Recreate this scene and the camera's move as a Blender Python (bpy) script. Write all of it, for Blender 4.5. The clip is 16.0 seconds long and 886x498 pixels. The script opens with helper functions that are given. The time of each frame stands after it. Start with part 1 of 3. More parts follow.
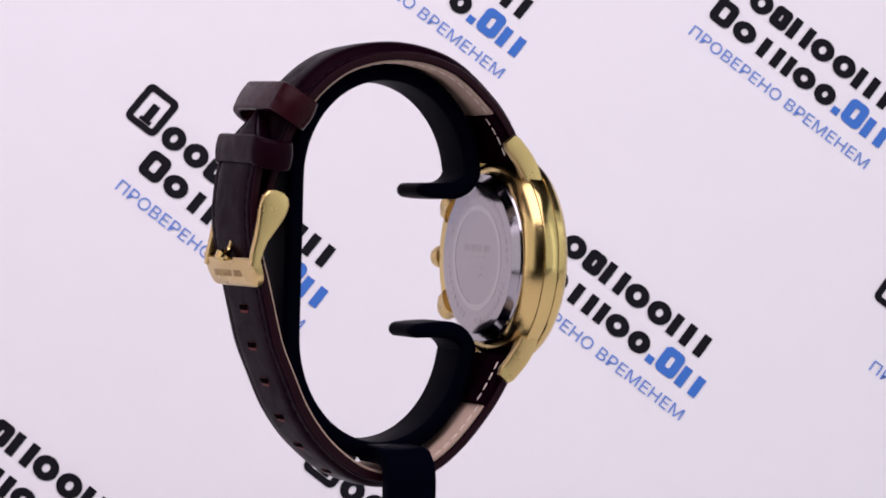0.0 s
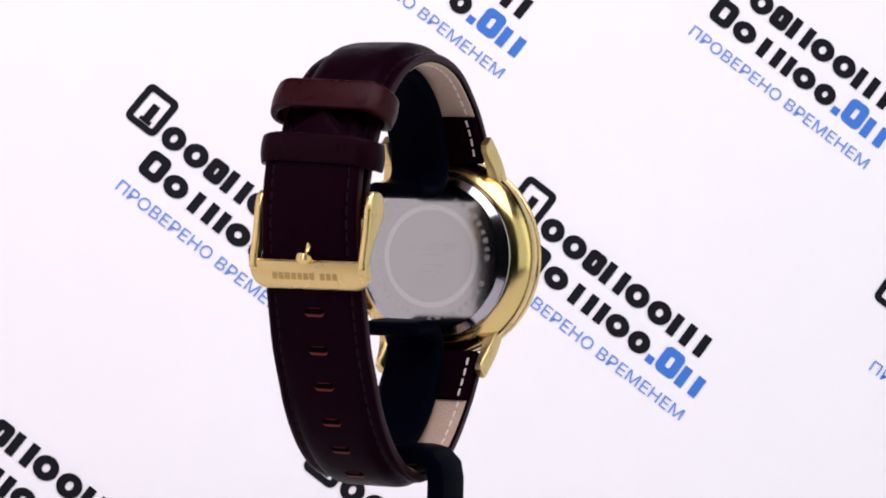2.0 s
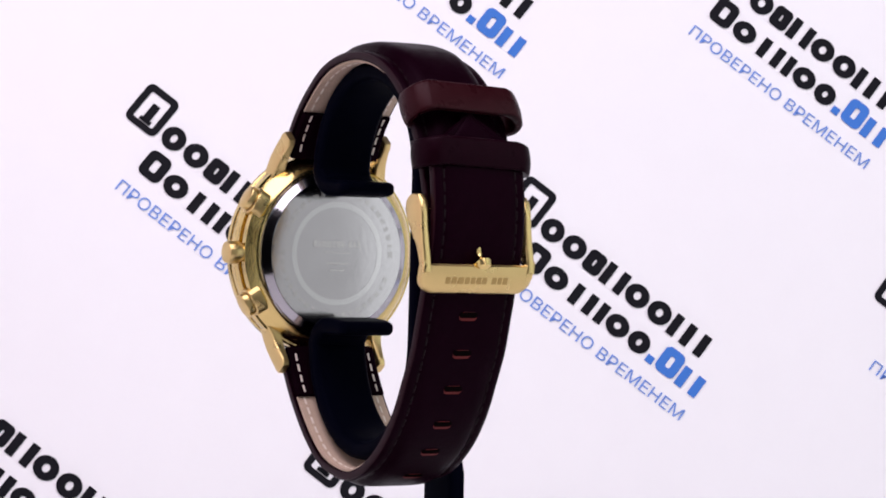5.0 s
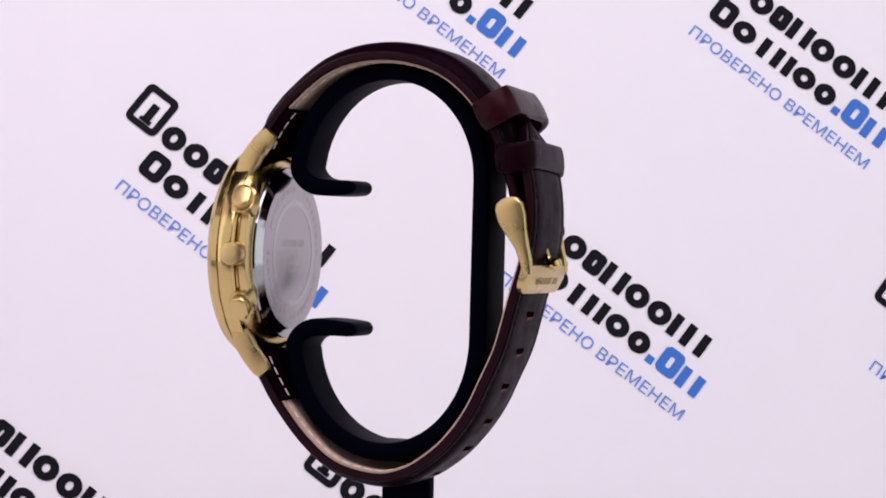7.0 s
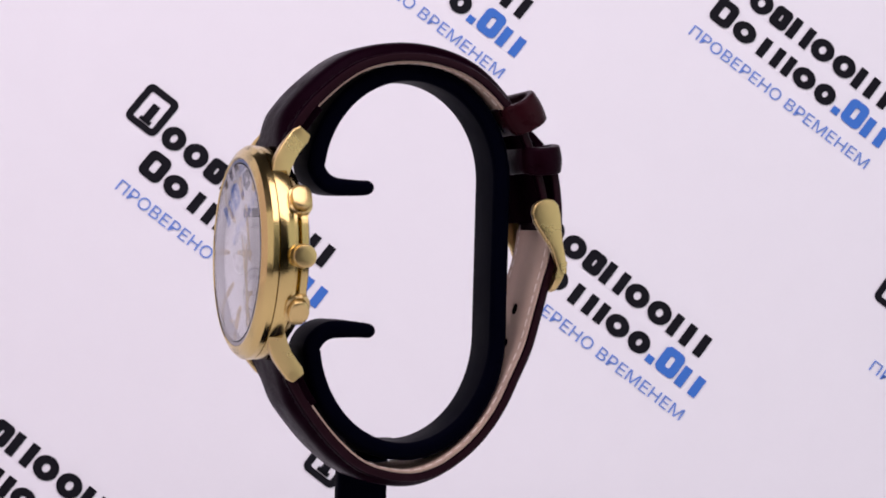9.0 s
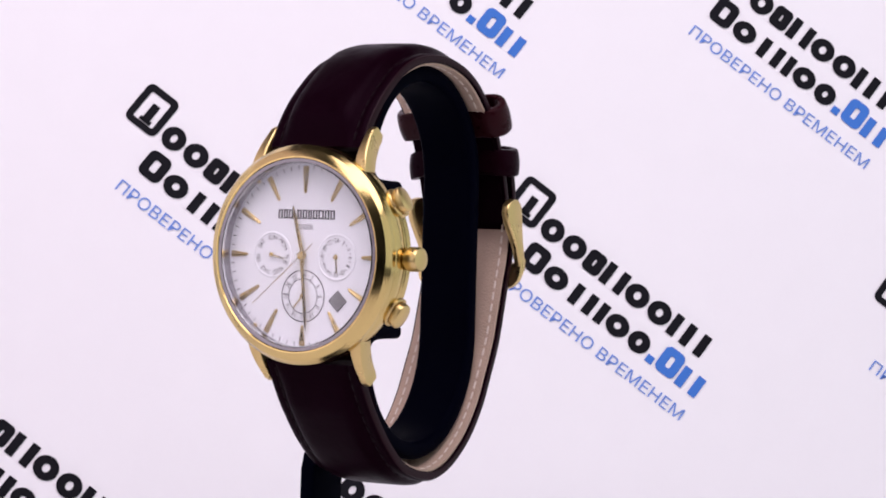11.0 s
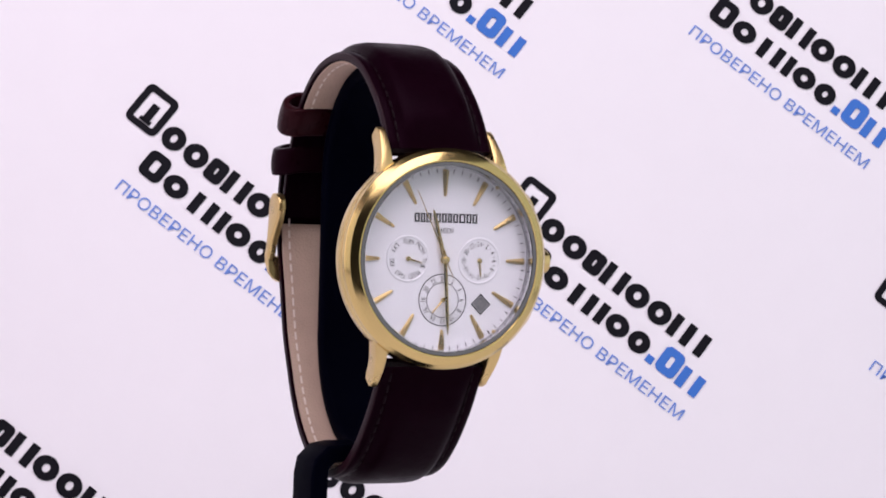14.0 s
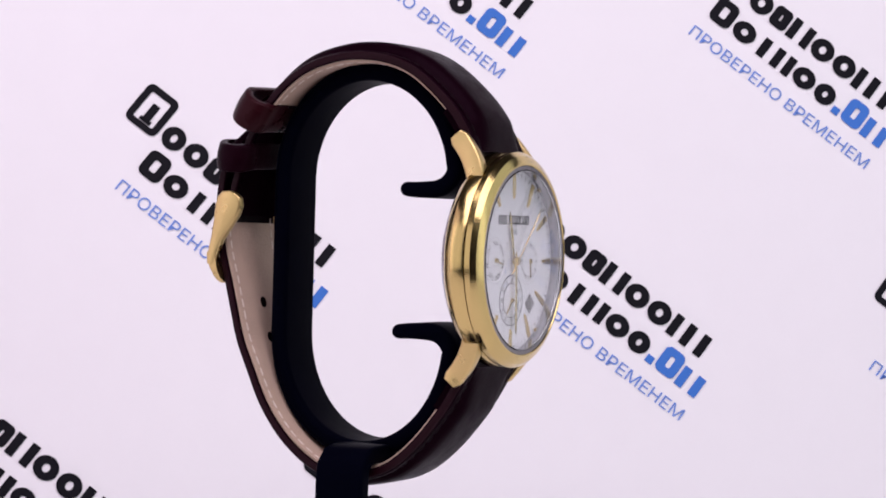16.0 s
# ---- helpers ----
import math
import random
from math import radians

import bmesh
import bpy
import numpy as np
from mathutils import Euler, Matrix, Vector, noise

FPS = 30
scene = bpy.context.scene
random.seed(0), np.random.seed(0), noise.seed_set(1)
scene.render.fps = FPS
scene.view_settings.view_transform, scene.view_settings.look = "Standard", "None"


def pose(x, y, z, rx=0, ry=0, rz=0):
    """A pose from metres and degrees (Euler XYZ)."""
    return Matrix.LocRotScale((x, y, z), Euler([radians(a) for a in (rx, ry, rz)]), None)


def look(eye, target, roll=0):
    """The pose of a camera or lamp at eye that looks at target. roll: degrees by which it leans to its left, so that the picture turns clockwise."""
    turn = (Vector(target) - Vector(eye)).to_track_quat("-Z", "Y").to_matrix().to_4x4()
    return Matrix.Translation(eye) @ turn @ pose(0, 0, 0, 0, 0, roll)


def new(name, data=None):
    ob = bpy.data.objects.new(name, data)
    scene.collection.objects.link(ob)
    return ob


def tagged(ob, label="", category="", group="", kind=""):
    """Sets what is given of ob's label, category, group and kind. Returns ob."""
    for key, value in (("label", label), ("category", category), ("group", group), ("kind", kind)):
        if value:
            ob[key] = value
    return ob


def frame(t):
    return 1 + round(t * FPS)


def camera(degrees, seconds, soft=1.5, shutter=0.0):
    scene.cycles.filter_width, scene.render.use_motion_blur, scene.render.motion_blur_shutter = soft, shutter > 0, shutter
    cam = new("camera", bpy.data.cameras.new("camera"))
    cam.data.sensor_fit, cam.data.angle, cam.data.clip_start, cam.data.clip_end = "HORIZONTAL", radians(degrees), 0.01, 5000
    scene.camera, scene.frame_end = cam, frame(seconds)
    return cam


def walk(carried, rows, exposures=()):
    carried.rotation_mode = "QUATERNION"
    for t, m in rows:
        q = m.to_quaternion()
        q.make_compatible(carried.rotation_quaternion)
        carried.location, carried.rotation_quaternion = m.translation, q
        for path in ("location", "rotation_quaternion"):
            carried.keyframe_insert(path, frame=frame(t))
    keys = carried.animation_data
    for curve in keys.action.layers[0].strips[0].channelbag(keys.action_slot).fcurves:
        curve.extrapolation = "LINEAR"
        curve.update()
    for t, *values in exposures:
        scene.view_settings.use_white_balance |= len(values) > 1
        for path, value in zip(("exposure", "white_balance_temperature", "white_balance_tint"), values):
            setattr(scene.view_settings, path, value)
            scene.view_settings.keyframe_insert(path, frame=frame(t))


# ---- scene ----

# ---------------------------------------------------------------- camera
MM = 0.001
HUB = 0.130          # height of the watch's centre over the table top
RATE = 19.2          # degrees a second of the turning stand
SHIFT = 0.0003       # the turning axis, sideways of the lens
TILT = 0.3           # degrees by which the turning axis leans
FRONT = 12.76        # second at which the dial squarely faces the lens
cam = camera(19.18, 16.0, soft=1.85)
eye = Vector((0.0, -0.514, HUB + 0.0053))
pitch, yaw = radians(0.416), radians(1.2725)
aim = eye + Vector((math.sin(yaw) * math.cos(pitch), math.cos(yaw) * math.cos(pitch), -math.sin(pitch)))
# the lens brightens and cools its picture while the dark strap fills it
EXPOSURES = [(0.0, 0.08, 6500, 8.9), (0.5, 0.2, 6500, 7.8), (1.0, 0.29, 6500, 5.7), (1.5, 0.36, 6500, 3.5), (2.0, 0.42, 6500, 1.3), (2.5, 0.42, 6500, 2.4), (3.0, 0.34, 6500, 5.0),
             (3.5, 0.22, 6500, 7.4), (4.0, 0.34, 6500, 3.5), (5.2, 0.36, 6500, 4.5), (6.5, 0.27, 6500, 6.3), (7.0, 0.14, 6500, 9.3), (7.5, 0.1, 6500, 10.0), (8.0, 0.02, 6500, 10.0),
             (8.5, 0.01, 6500, 10.0), (9.0, 0.06, 6500, 10.0), (10.2, 0.2, 6500, 8.3), (11.5, 0.27, 6500, 7.8), (12.0, 0.13, 6500, 8.9), (12.5, 0.0, 6500, 10.0), (13.0, 0.02, 6500, 10.0),
             (13.5, 0.09, 6500, 10.0), (14.0, 0.2, 6500, 9.3), (14.5, 0.27, 6500, 7.8), (15.0, 0.28, 6500, 8.5), (15.5, 0.23, 6500, 10.0), (16.0, 0.18, 6500, 10.0)]
walk(cam, [(0.0, look(eye, aim, 1.251)), (16.0, look(eye, aim, 1.251))], EXPOSURES)

# ---------------------------------------------------------------- world and lamps
world = bpy.data.worlds.new("room_air")
world.use_nodes = True
scene.world = world
world.node_tree.nodes["Background"].inputs[0].default_value = (0.9, 0.92, 1.0, 1)
world.node_tree.nodes["Background"].inputs[1].default_value = 0.03


def softbox(name, place, target, sx, sy, watts, colour):
    lamp = bpy.data.lights.new(name, "AREA")
    lamp.shape, lamp.size, lamp.size_y, lamp.energy, lamp.color = "RECTANGLE", sx, sy, watts, colour
    ob = new(name, lamp)
    ob.matrix_world = look(place, target)
    return ob


# a small light tent: a lamp over it, lit cloth panels on both sides, and an open front where the lens stands
softbox("softbox_top", (0.0, -0.26, 0.60), (0, 0.02, 0.12), 0.60, 0.46, 3.05, (1.0, 0.852, 1.0))
softbox("softbox_left", (-0.50, 0.0, 0.28), (0, 0.05, 0.15), 0.52, 0.56, 0.63, (1.0, 0.78, 1.0))
softbox("softbox_right", (0.52, 0.0, 0.28), (0, 0.05, 0.15), 0.52, 0.56, 0.58, (0.89, 0.94, 1.0))
softbox("softbox_front_left", (-0.59, -0.47, 0.30), (0, 0.0, 0.14), 0.60, 0.62, 0.88, (1.0, 0.91, 1.0))
softbox("softbox_front_right", (0.59, -0.47, 0.30), (0, 0.0, 0.14), 0.60, 0.62, 0.82, (0.92, 0.94, 1.0))


# ---------------------------------------------------------------- materials
def material(name, colour, rough=0.5, metal=0.0, bump=0.0, scale=800.0, vary=0.0, coat=0.0, spec=0.5, rough_vary=0.0, sheen=(1, 1, 1), crease=0.0):
    """A surface with grain at two scales: colour and roughness drift, fine relief."""
    m = bpy.data.materials.new(name)
    m.use_nodes = True
    nt = m.node_tree
    b = nt.nodes["Principled BSDF"]
    b.inputs["Base Color"].default_value = (*colour, 1)
    b.inputs["Roughness"].default_value = rough
    b.inputs["Metallic"].default_value = metal
    b.inputs["Coat Weight"].default_value = coat
    b.inputs["Specular IOR Level"].default_value = spec
    b.inputs["Specular Tint"].default_value = (*sheen, 1)
    tc = nt.nodes.new("ShaderNodeTexCoord")
    if vary or rough_vary:
        n = nt.nodes.new("ShaderNodeTexNoise")
        n.inputs["Scale"].default_value = scale * 0.12
        n.inputs["Detail"].default_value = 5
        nt.links.new(tc.outputs["Object"], n.inputs["Vector"])
        if vary:
            mix = nt.nodes.new("ShaderNodeMix")
            mix.data_type = "RGBA"
            mix.inputs[6].default_value = (*[c * (1 - vary) for c in colour], 1)
            mix.inputs[7].default_value = (*[min(1, c * (1 + vary)) for c in colour], 1)
            nt.links.new(n.outputs["Fac"], mix.inputs[0])
            nt.links.new(mix.outputs[2], b.inputs["Base Color"])
        if rough_vary:
            mr = nt.nodes.new("ShaderNodeMapRange")
            mr.inputs["From Min"].default_value, mr.inputs["From Max"].default_value = 0.3, 0.7
            mr.inputs["To Min"].default_value = max(0.02, rough - rough_vary)
            mr.inputs["To Max"].default_value = rough + rough_vary
            nt.links.new(n.outputs["Fac"], mr.inputs["Value"])
            nt.links.new(mr.outputs["Result"], b.inputs["Roughness"])
    if bump:
        g = nt.nodes.new("ShaderNodeTexNoise")
        g.inputs["Scale"].default_value = scale
        g.inputs["Detail"].default_value = 6
        nt.links.new(tc.outputs["Object"], g.inputs["Vector"])
        bp = nt.nodes.new("ShaderNodeBump")
        bp.inputs["Strength"].default_value = bump
        bp.inputs["Distance"].default_value = 0.0004
        nt.links.new(g.outputs["Fac"], bp.inputs["Height"])
        if crease:
            c = nt.nodes.new("ShaderNodeTexNoise")
            c.inputs["Scale"].default_value = 260.0
            c.inputs["Detail"].default_value = 3
            c.inputs["Distortion"].default_value = 0.6
            nt.links.new(tc.outputs["Object"], c.inputs["Vector"])
            b2 = nt.nodes.new("ShaderNodeBump")
            b2.inputs["Strength"].default_value = crease
            b2.inputs["Distance"].default_value = 0.001
            nt.links.new(c.outputs["Fac"], b2.inputs["Height"])
            nt.links.new(b2.outputs["Normal"], bp.inputs["Normal"])
        nt.links.new(bp.outputs["Normal"], b.inputs["Normal"])
    return m


PAPER = material("white_paper", (0.86, 0.86, 0.87), 0.6, bump=0.03, scale=900, vary=0.012)
TABLE = material("white_table", (0.82, 0.82, 0.83), 0.5, bump=0.03, scale=500, vary=0.02)
WALL = material("wall_paint", (0.10, 0.10, 0.11), 0.8, bump=0.1, scale=60, vary=0.03)
INK = material("black_ink", (0.006, 0.006, 0.009), 0.6, spec=0.1, vary=0.15, scale=700)
BLUE = material("blue_ink", (0.050, 0.18, 0.58), 0.6, spec=0.2, vary=0.06, scale=700)
PALE_BLUE = material("thin_blue_ink", (0.13, 0.26, 0.66), 0.5, vary=0.06, scale=700)
GOLD = material("polished_gold_plate", (0.645, 0.49, 0.195), 0.17, 1.0, bump=0.03, scale=1500, vary=0.05, rough_vary=0.05)
BRUSHED = material("satin_gold_plate", (0.645, 0.485, 0.205), 0.31, 1.0, bump=0.10, scale=2500, vary=0.06, rough_vary=0.06)
STEEL = material("polished_steel", (0.40, 0.39, 0.41), 0.10, 1.0, bump=0.03, scale=1500, vary=0.05)
DARK_STEEL = material("dark_mirror_steel", (0.19, 0.18, 0.185), 0.07, 1.0, bump=0.03, scale=1500, vary=0.05)
FILM = material("satin_steel_back", (0.385, 0.36, 0.365), 0.11, 1.0, bump=0.02, scale=900, vary=0.06, rough_vary=0.03)
FILM_RING = material("bright_steel_band", (0.455, 0.43, 0.43), 0.12, 1.0, vary=0.05)
ENGRAVED = material("engraved_steel", (0.40, 0.375, 0.37), 0.23, 1.0)
LEATHER = material("dark_brown_leather", (0.0052, 0.0006, 0.0029), 0.37, spec=0.021, sheen=(0.95, 0.50, 0.78), crease=0.07, bump=0.14, scale=2400, vary=0.25, rough_vary=0.08)
KEEPER = material("reddish_brown_leather", (0.020, 0.0030, 0.0050), 0.31, spec=0.11, sheen=(0.9, 0.62, 0.66), crease=0.07, bump=0.14, scale=2400, vary=0.25, rough_vary=0.08)
DARK_KEEPER = material("dark_glossy_leather", (0.0072, 0.0010, 0.0032), 0.34, spec=0.045, sheen=(0.9, 0.55, 0.74), crease=0.10, bump=0.18, scale=2400, vary=0.25, rough_vary=0.08)
LINING = material("beige_suede_lining", (0.58, 0.43, 0.325), 0.85, bump=0.6, scale=2200, vary=0.12)
FOLD = material("matte_dark_leather", (0.0050, 0.0014, 0.0034), 0.7, spec=0.0, bump=0.3, scale=2400, vary=0.25)
THREAD = material("dark_thread", (0.006, 0.0016, 0.0032), 0.5, spec=0.08, bump=0.3, scale=4000)
PALE_THREAD = material("pale_thread", (0.82, 0.73, 0.64), 0.7, bump=0.3, scale=4000)
PAINTED_EDGE = material("burgundy_edge_paint", (0.013, 0.0016, 0.0048), 0.42, spec=0.10, bump=0.1, scale=2000, vary=0.2)
RED_EDGE = material("raw_red_leather_edge", (0.11, 0.016, 0.016), 0.5, spec=0.1, vary=0.2, scale=3000)
HOLE = material("hole_shade", (0.003, 0.002, 0.002), 0.9, spec=0.0)
PLASTIC = material("black_moulded_plastic", (0.0010, 0.0012, 0.0042), 0.42, spec=0.006, sheen=(0.5, 0.55, 0.9), bump=0.06, scale=900, vary=0.2, rough_vary=0.06)
DIAL = material("silver_white_dial", (0.90, 0.92, 0.95), 0.42, bump=0.03, scale=1800, vary=0.012)
DIAL_RING = material("white_subdial_ring", (0.89, 0.91, 0.94), 0.30, bump=0.02, scale=1800, vary=0.01)
GREY_INK = material("dark_grey_print", (0.012, 0.012, 0.018), 0.5, spec=0.1)
# darker, rougher gold for the marks on the buckle plate
MARK_GOLD = material("engraved_gold", (0.42, 0.29, 0.11), 0.42, 1.0, vary=0.1)
DATE_FACE = material("grey_date_disc", (0.27, 0.27, 0.28), 0.5)
GLASS = bpy.data.materials.new("mineral_glass")
GLASS.use_nodes = True
_g = GLASS.node_tree.nodes["Principled BSDF"]
_g.inputs["Transmission Weight"].default_value, _g.inputs["Roughness"].default_value, _g.inputs["IOR"].default_value = 1.0, 0.0, 1.45


# ---------------------------------------------------------------- mesh tools
def part(name, bm, mat, parent=None, label="", smooth=True, recalc=True, sharp=38):
    """One bmesh as one mesh object under a thing or a part."""
    if recalc:
        bmesh.ops.recalc_face_normals(bm, faces=bm.faces)
    me = bpy.data.meshes.new(name)
    bm.to_mesh(me)
    bm.free()
    me.materials.append(mat)
    for p in me.polygons:
        p.use_smooth = smooth
    if smooth:
        me.set_sharp_from_angle(angle=radians(sharp))
    ob = new(name, me)
    if parent:
        ob.parent = parent
    if label:
        ob["label"] = label
    return ob


def thing(name, m, label, category, group=""):
    ob = new(name)
    ob.empty_display_size = 0.01
    ob.matrix_basis = m
    return tagged(ob, label, category, group)


def box(sx, sy, sz, m=None, bevel=0.0, seg=2):
    bm = bmesh.new()
    bmesh.ops.create_cube(bm, size=1, matrix=Matrix.Diagonal((sx, sy, sz, 1)))
    if bevel:
        bmesh.ops.bevel(bm, geom=bm.edges[:], offset=bevel, segments=seg, affect="EDGES", profile=0.5)
    if m is not None:
        bm.transform(m)
    return bm


def skin(rings, closed=True, caps=True):
    """A tube of faces through equal rings of points."""
    bm = bmesh.new()
    vs = [[bm.verts.new(p) for p in ring] for ring in rings]
    n = len(vs[0])
    for a, b in zip(vs, vs[1:]):
        for i in range(n if closed else n - 1):
            j = (i + 1) % n
            bm.faces.new((a[i], a[j], b[j], b[i]))
    if caps and closed:
        bm.faces.new(vs[0][::-1])
        bm.faces.new(vs[-1])
    return bm


def lathe(profile, seg=96, cap_first=False, cap_last=False):
    """Profile of (radius, y) turned round the y axis."""
    bm = bmesh.new()
    vs = []
    for r, y in profile:
        vs.append([bm.verts.new((r * math.cos(2 * math.pi * k / seg), y, r * math.sin(2 * math.pi * k / seg))) for k in range(seg)])
    for a, b in zip(vs, vs[1:]):
        for k in range(seg):
            j = (k + 1) % seg
            bm.faces.new((a[k], a[j], b[j], b[k]))
    if cap_first:
        bm.faces.new(vs[0])
    if cap_last:
        bm.faces.new(vs[-1])
    return bm


def smooth_path(points, n):
    """n points evenly along a soft curve through the given (y, z) points."""
    pts = [Vector(p) for p in points]
    ext = [2 * pts[0] - pts[1], *pts, 2 * pts[-1] - pts[-2]]
    out = []
    for k in range(1, len(ext) - 2):
        a, b, c, d = ext[k - 1:k + 3]
        for i in range(24):
            t = i / 24
            out.append(0.5 * (2 * b + (c - a) * t + (2 * a - 5 * b + 4 * c - d) * t * t + (3 * b - a - 3 * c + d) * t ** 3))
    out.append(pts[-1])
    run = [0.0]
    for a, b in zip(out, out[1:]):
        run.append(run[-1] + (b - a).length)
    even = []
    for k in range(n):
        s = run[-1] * k / (n - 1)
        j = max(1, next((i for i, r in enumerate(run) if r >= s - 1e-9), len(run) - 1))
        t = (s - run[j - 1]) / max(1e-9, run[j] - run[j - 1])
        even.append(out[j - 1].lerp(out[j], t))
    return even, run[-1]


def frames_of(path, side):
    """Tangent and outward normal in the y-z plane at each point; side +1 or -1 picks the outer side."""
    res = []
    for i, p in enumerate(path):
        t = (path[min(i + 1, len(path) - 1)] - path[max(i - 1, 0)]).normalized()
        res.append((p, t, Vector((-t.y, t.x)) * side))
    return res


def sweep(fr, section):
    """section(i) gives points (x, out) in mm round the strap at step i of the frames fr (mm)."""
    rings = []
    for i, (p, t, n) in enumerate(fr):
        rings.append([Vector((x, p.x + n.x * o, p.y + n.y * o)) * MM for x, o in section(i)])
    return skin(rings)


def join(target, other):
    """Adds the bmesh other to target."""
    me = bpy.data.meshes.new("tmp")
    other.to_mesh(me)
    other.free()
    target.from_mesh(me)
    bpy.data.meshes.remove(me)
    return target


def prism(outline, depth, m=None):
    """A flat outline of (x, z), centred round y = 0, depth thick along y."""
    a = [Vector((x, -depth / 2, z)) for x, z in outline]
    b = [Vector((x, depth / 2, z)) for x, z in outline]
    bm = skin([a, b])
    if m is not None:
        bm.transform(m)
    return bm


def lettering(text, size, spacing=1.0):
    """Mesh of a text in the built-in font, flat in x-y, its left base at the origin, scaled to that cap height; with its width."""
    cu = bpy.data.curves.new("lettering", "FONT")
    cu.body, cu.size, cu.space_character = text, 1.0, spacing
    ob = bpy.data.objects.new("lettering", cu)
    scene.collection.objects.link(ob)
    dg = bpy.context.evaluated_depsgraph_get()
    me = bpy.data.meshes.new_from_object(ob.evaluated_get(dg))
    bm = bmesh.new()
    bm.from_mesh(me)
    bpy.data.objects.remove(ob)
    bpy.data.curves.remove(cu)
    bpy.data.meshes.remove(me)
    xs = [v.co.x for v in bm.verts]
    ys = [v.co.y for v in bm.verts]
    bm.transform(Matrix.Translation((-min(xs), -min(ys), 0)))
    k = size / (max(ys) - min(ys))
    bm.transform(Matrix.Diagonal((k, k, k, 1)))
    return bm, (max(xs) - min(xs)) * k


# ---------------------------------------------------------------- the setting
def build_setting():
    table = part("table_top", box(1.4, 0.9, 0.03, pose(0, 0.10, -0.015), 0.003), TABLE)
    tagged(table, "white matte table top under the stand", "table", kind="structure")
    # unseen room shell, kept dark so that polished metal mirrors dark surroundings
    floor = part("floor", box(4.0, 4.0, 0.05, pose(0, 0, -0.78)), WALL)
    tagged(floor, "unseen plain dark grey floor closing the room", "floor", kind="structure")
    for name, m, sx, sy in (("wall_north", pose(0, 2.0, 0.5), 4.0, 0.1), ("wall_south", pose(0, -2.0, 0.5), 4.0, 0.1),
                            ("wall_east", pose(2.05, 0, 0.5), 0.1, 4.1), ("wall_west", pose(-2.05, 0, 0.5), 0.1, 4.1)):
        w = part(name, box(sx, sy, 2.6, m), WALL)
        tagged(w, "unseen plain dark grey wall closing the room", "wall", kind="structure")
    c = part("ceiling", box(4.2, 4.2, 0.05, pose(0, 0, 1.83)), WALL)
    tagged(c, "unseen plain dark grey ceiling closing the room", "ceiling", kind="structure")
    for k in range(4):
        leg = box(0.05, 0.05, 0.74, pose(0.62 * (1 if k % 2 else -1), 0.10 + 0.38 * (1 if k > 1 else -1), -0.40), 0.002)
        part("leg", leg, TABLE, table)


def glyph(kind, w, h, s):
    """Plain marks of the print: outlines in mm, width w, height h, stroke s."""
    bm = bmesh.new()
    if kind == "ring":
        out = []
        for k in range(28):
            a = 2 * math.pi * k / 28
            out.append((math.cos(a), math.sin(a)))
        o = [bm.verts.new((w / 2 + w / 2 * c, h / 2 + h / 2 * d, 0)) for c, d in out]
        i = [bm.verts.new((w / 2 + (w / 2 - s) * c, h / 2 + (h / 2 - s * 0.85) * d, 0)) for c, d in out]
        for k in range(28):
            j = (k + 1) % 28
            bm.faces.new((o[k], o[j], i[j], i[k]))
        return bm
    if kind == "frame":
        o, i = rounded(0, 0, w, h, w * 0.28), rounded(s, s * 0.9, w - s, h - s * 0.9, 0.5)
        ov, iv = [bm.verts.new((*p, 0)) for p in o], [bm.verts.new((*p, 0)) for p in i]
        for k in range(len(o)):
            j = (k + 1) % len(o)
            bm.faces.new((ov[k], ov[j], iv[j], iv[k]))
        return bm
    spans = {"bars": ((0, s), (w - s, w)), "bar": ((w / 2 - s / 2, w / 2 + s / 2),), "block": ((0, w),), "dot": ((0, w),)}[kind]
    for x0, x1 in spans:
        bm.faces.new([bm.verts.new(p) for p in ((x0, 0, 0), (x1, 0, 0), (x1, h, 0), (x0, h, 0))])
    return bm


def rounded(x0, y0, x1, y1, r, n=5):
    pts = []
    for cx, cy, a0 in ((x1 - r, y1 - r, 0), (x0 + r, y1 - r, 90), (x0 + r, y0 + r, 180), (x1 - r, y0 + r, 270)):
        for k in range(n + 1):
            a = radians(a0 + 90 * k / n)
            pts.append((cx + r * math.cos(a), cy + r * math.sin(a)))
    return pts


def flat_mesh(bm, name, mat):
    bm.transform(Matrix.Diagonal((MM, MM, MM, 1)))
    for f in bm.faces:
        if f.normal.z < 0:
            f.normal_flip()
    me = bpy.data.meshes.new(name)
    bm.to_mesh(me)
    bm.free()
    me.materials.append(mat)
    return me


BACK_YAW, BACK_TILT, BACK_DIST, TEXT_TURN = 7.297, 12.551, 0.150, -37.5


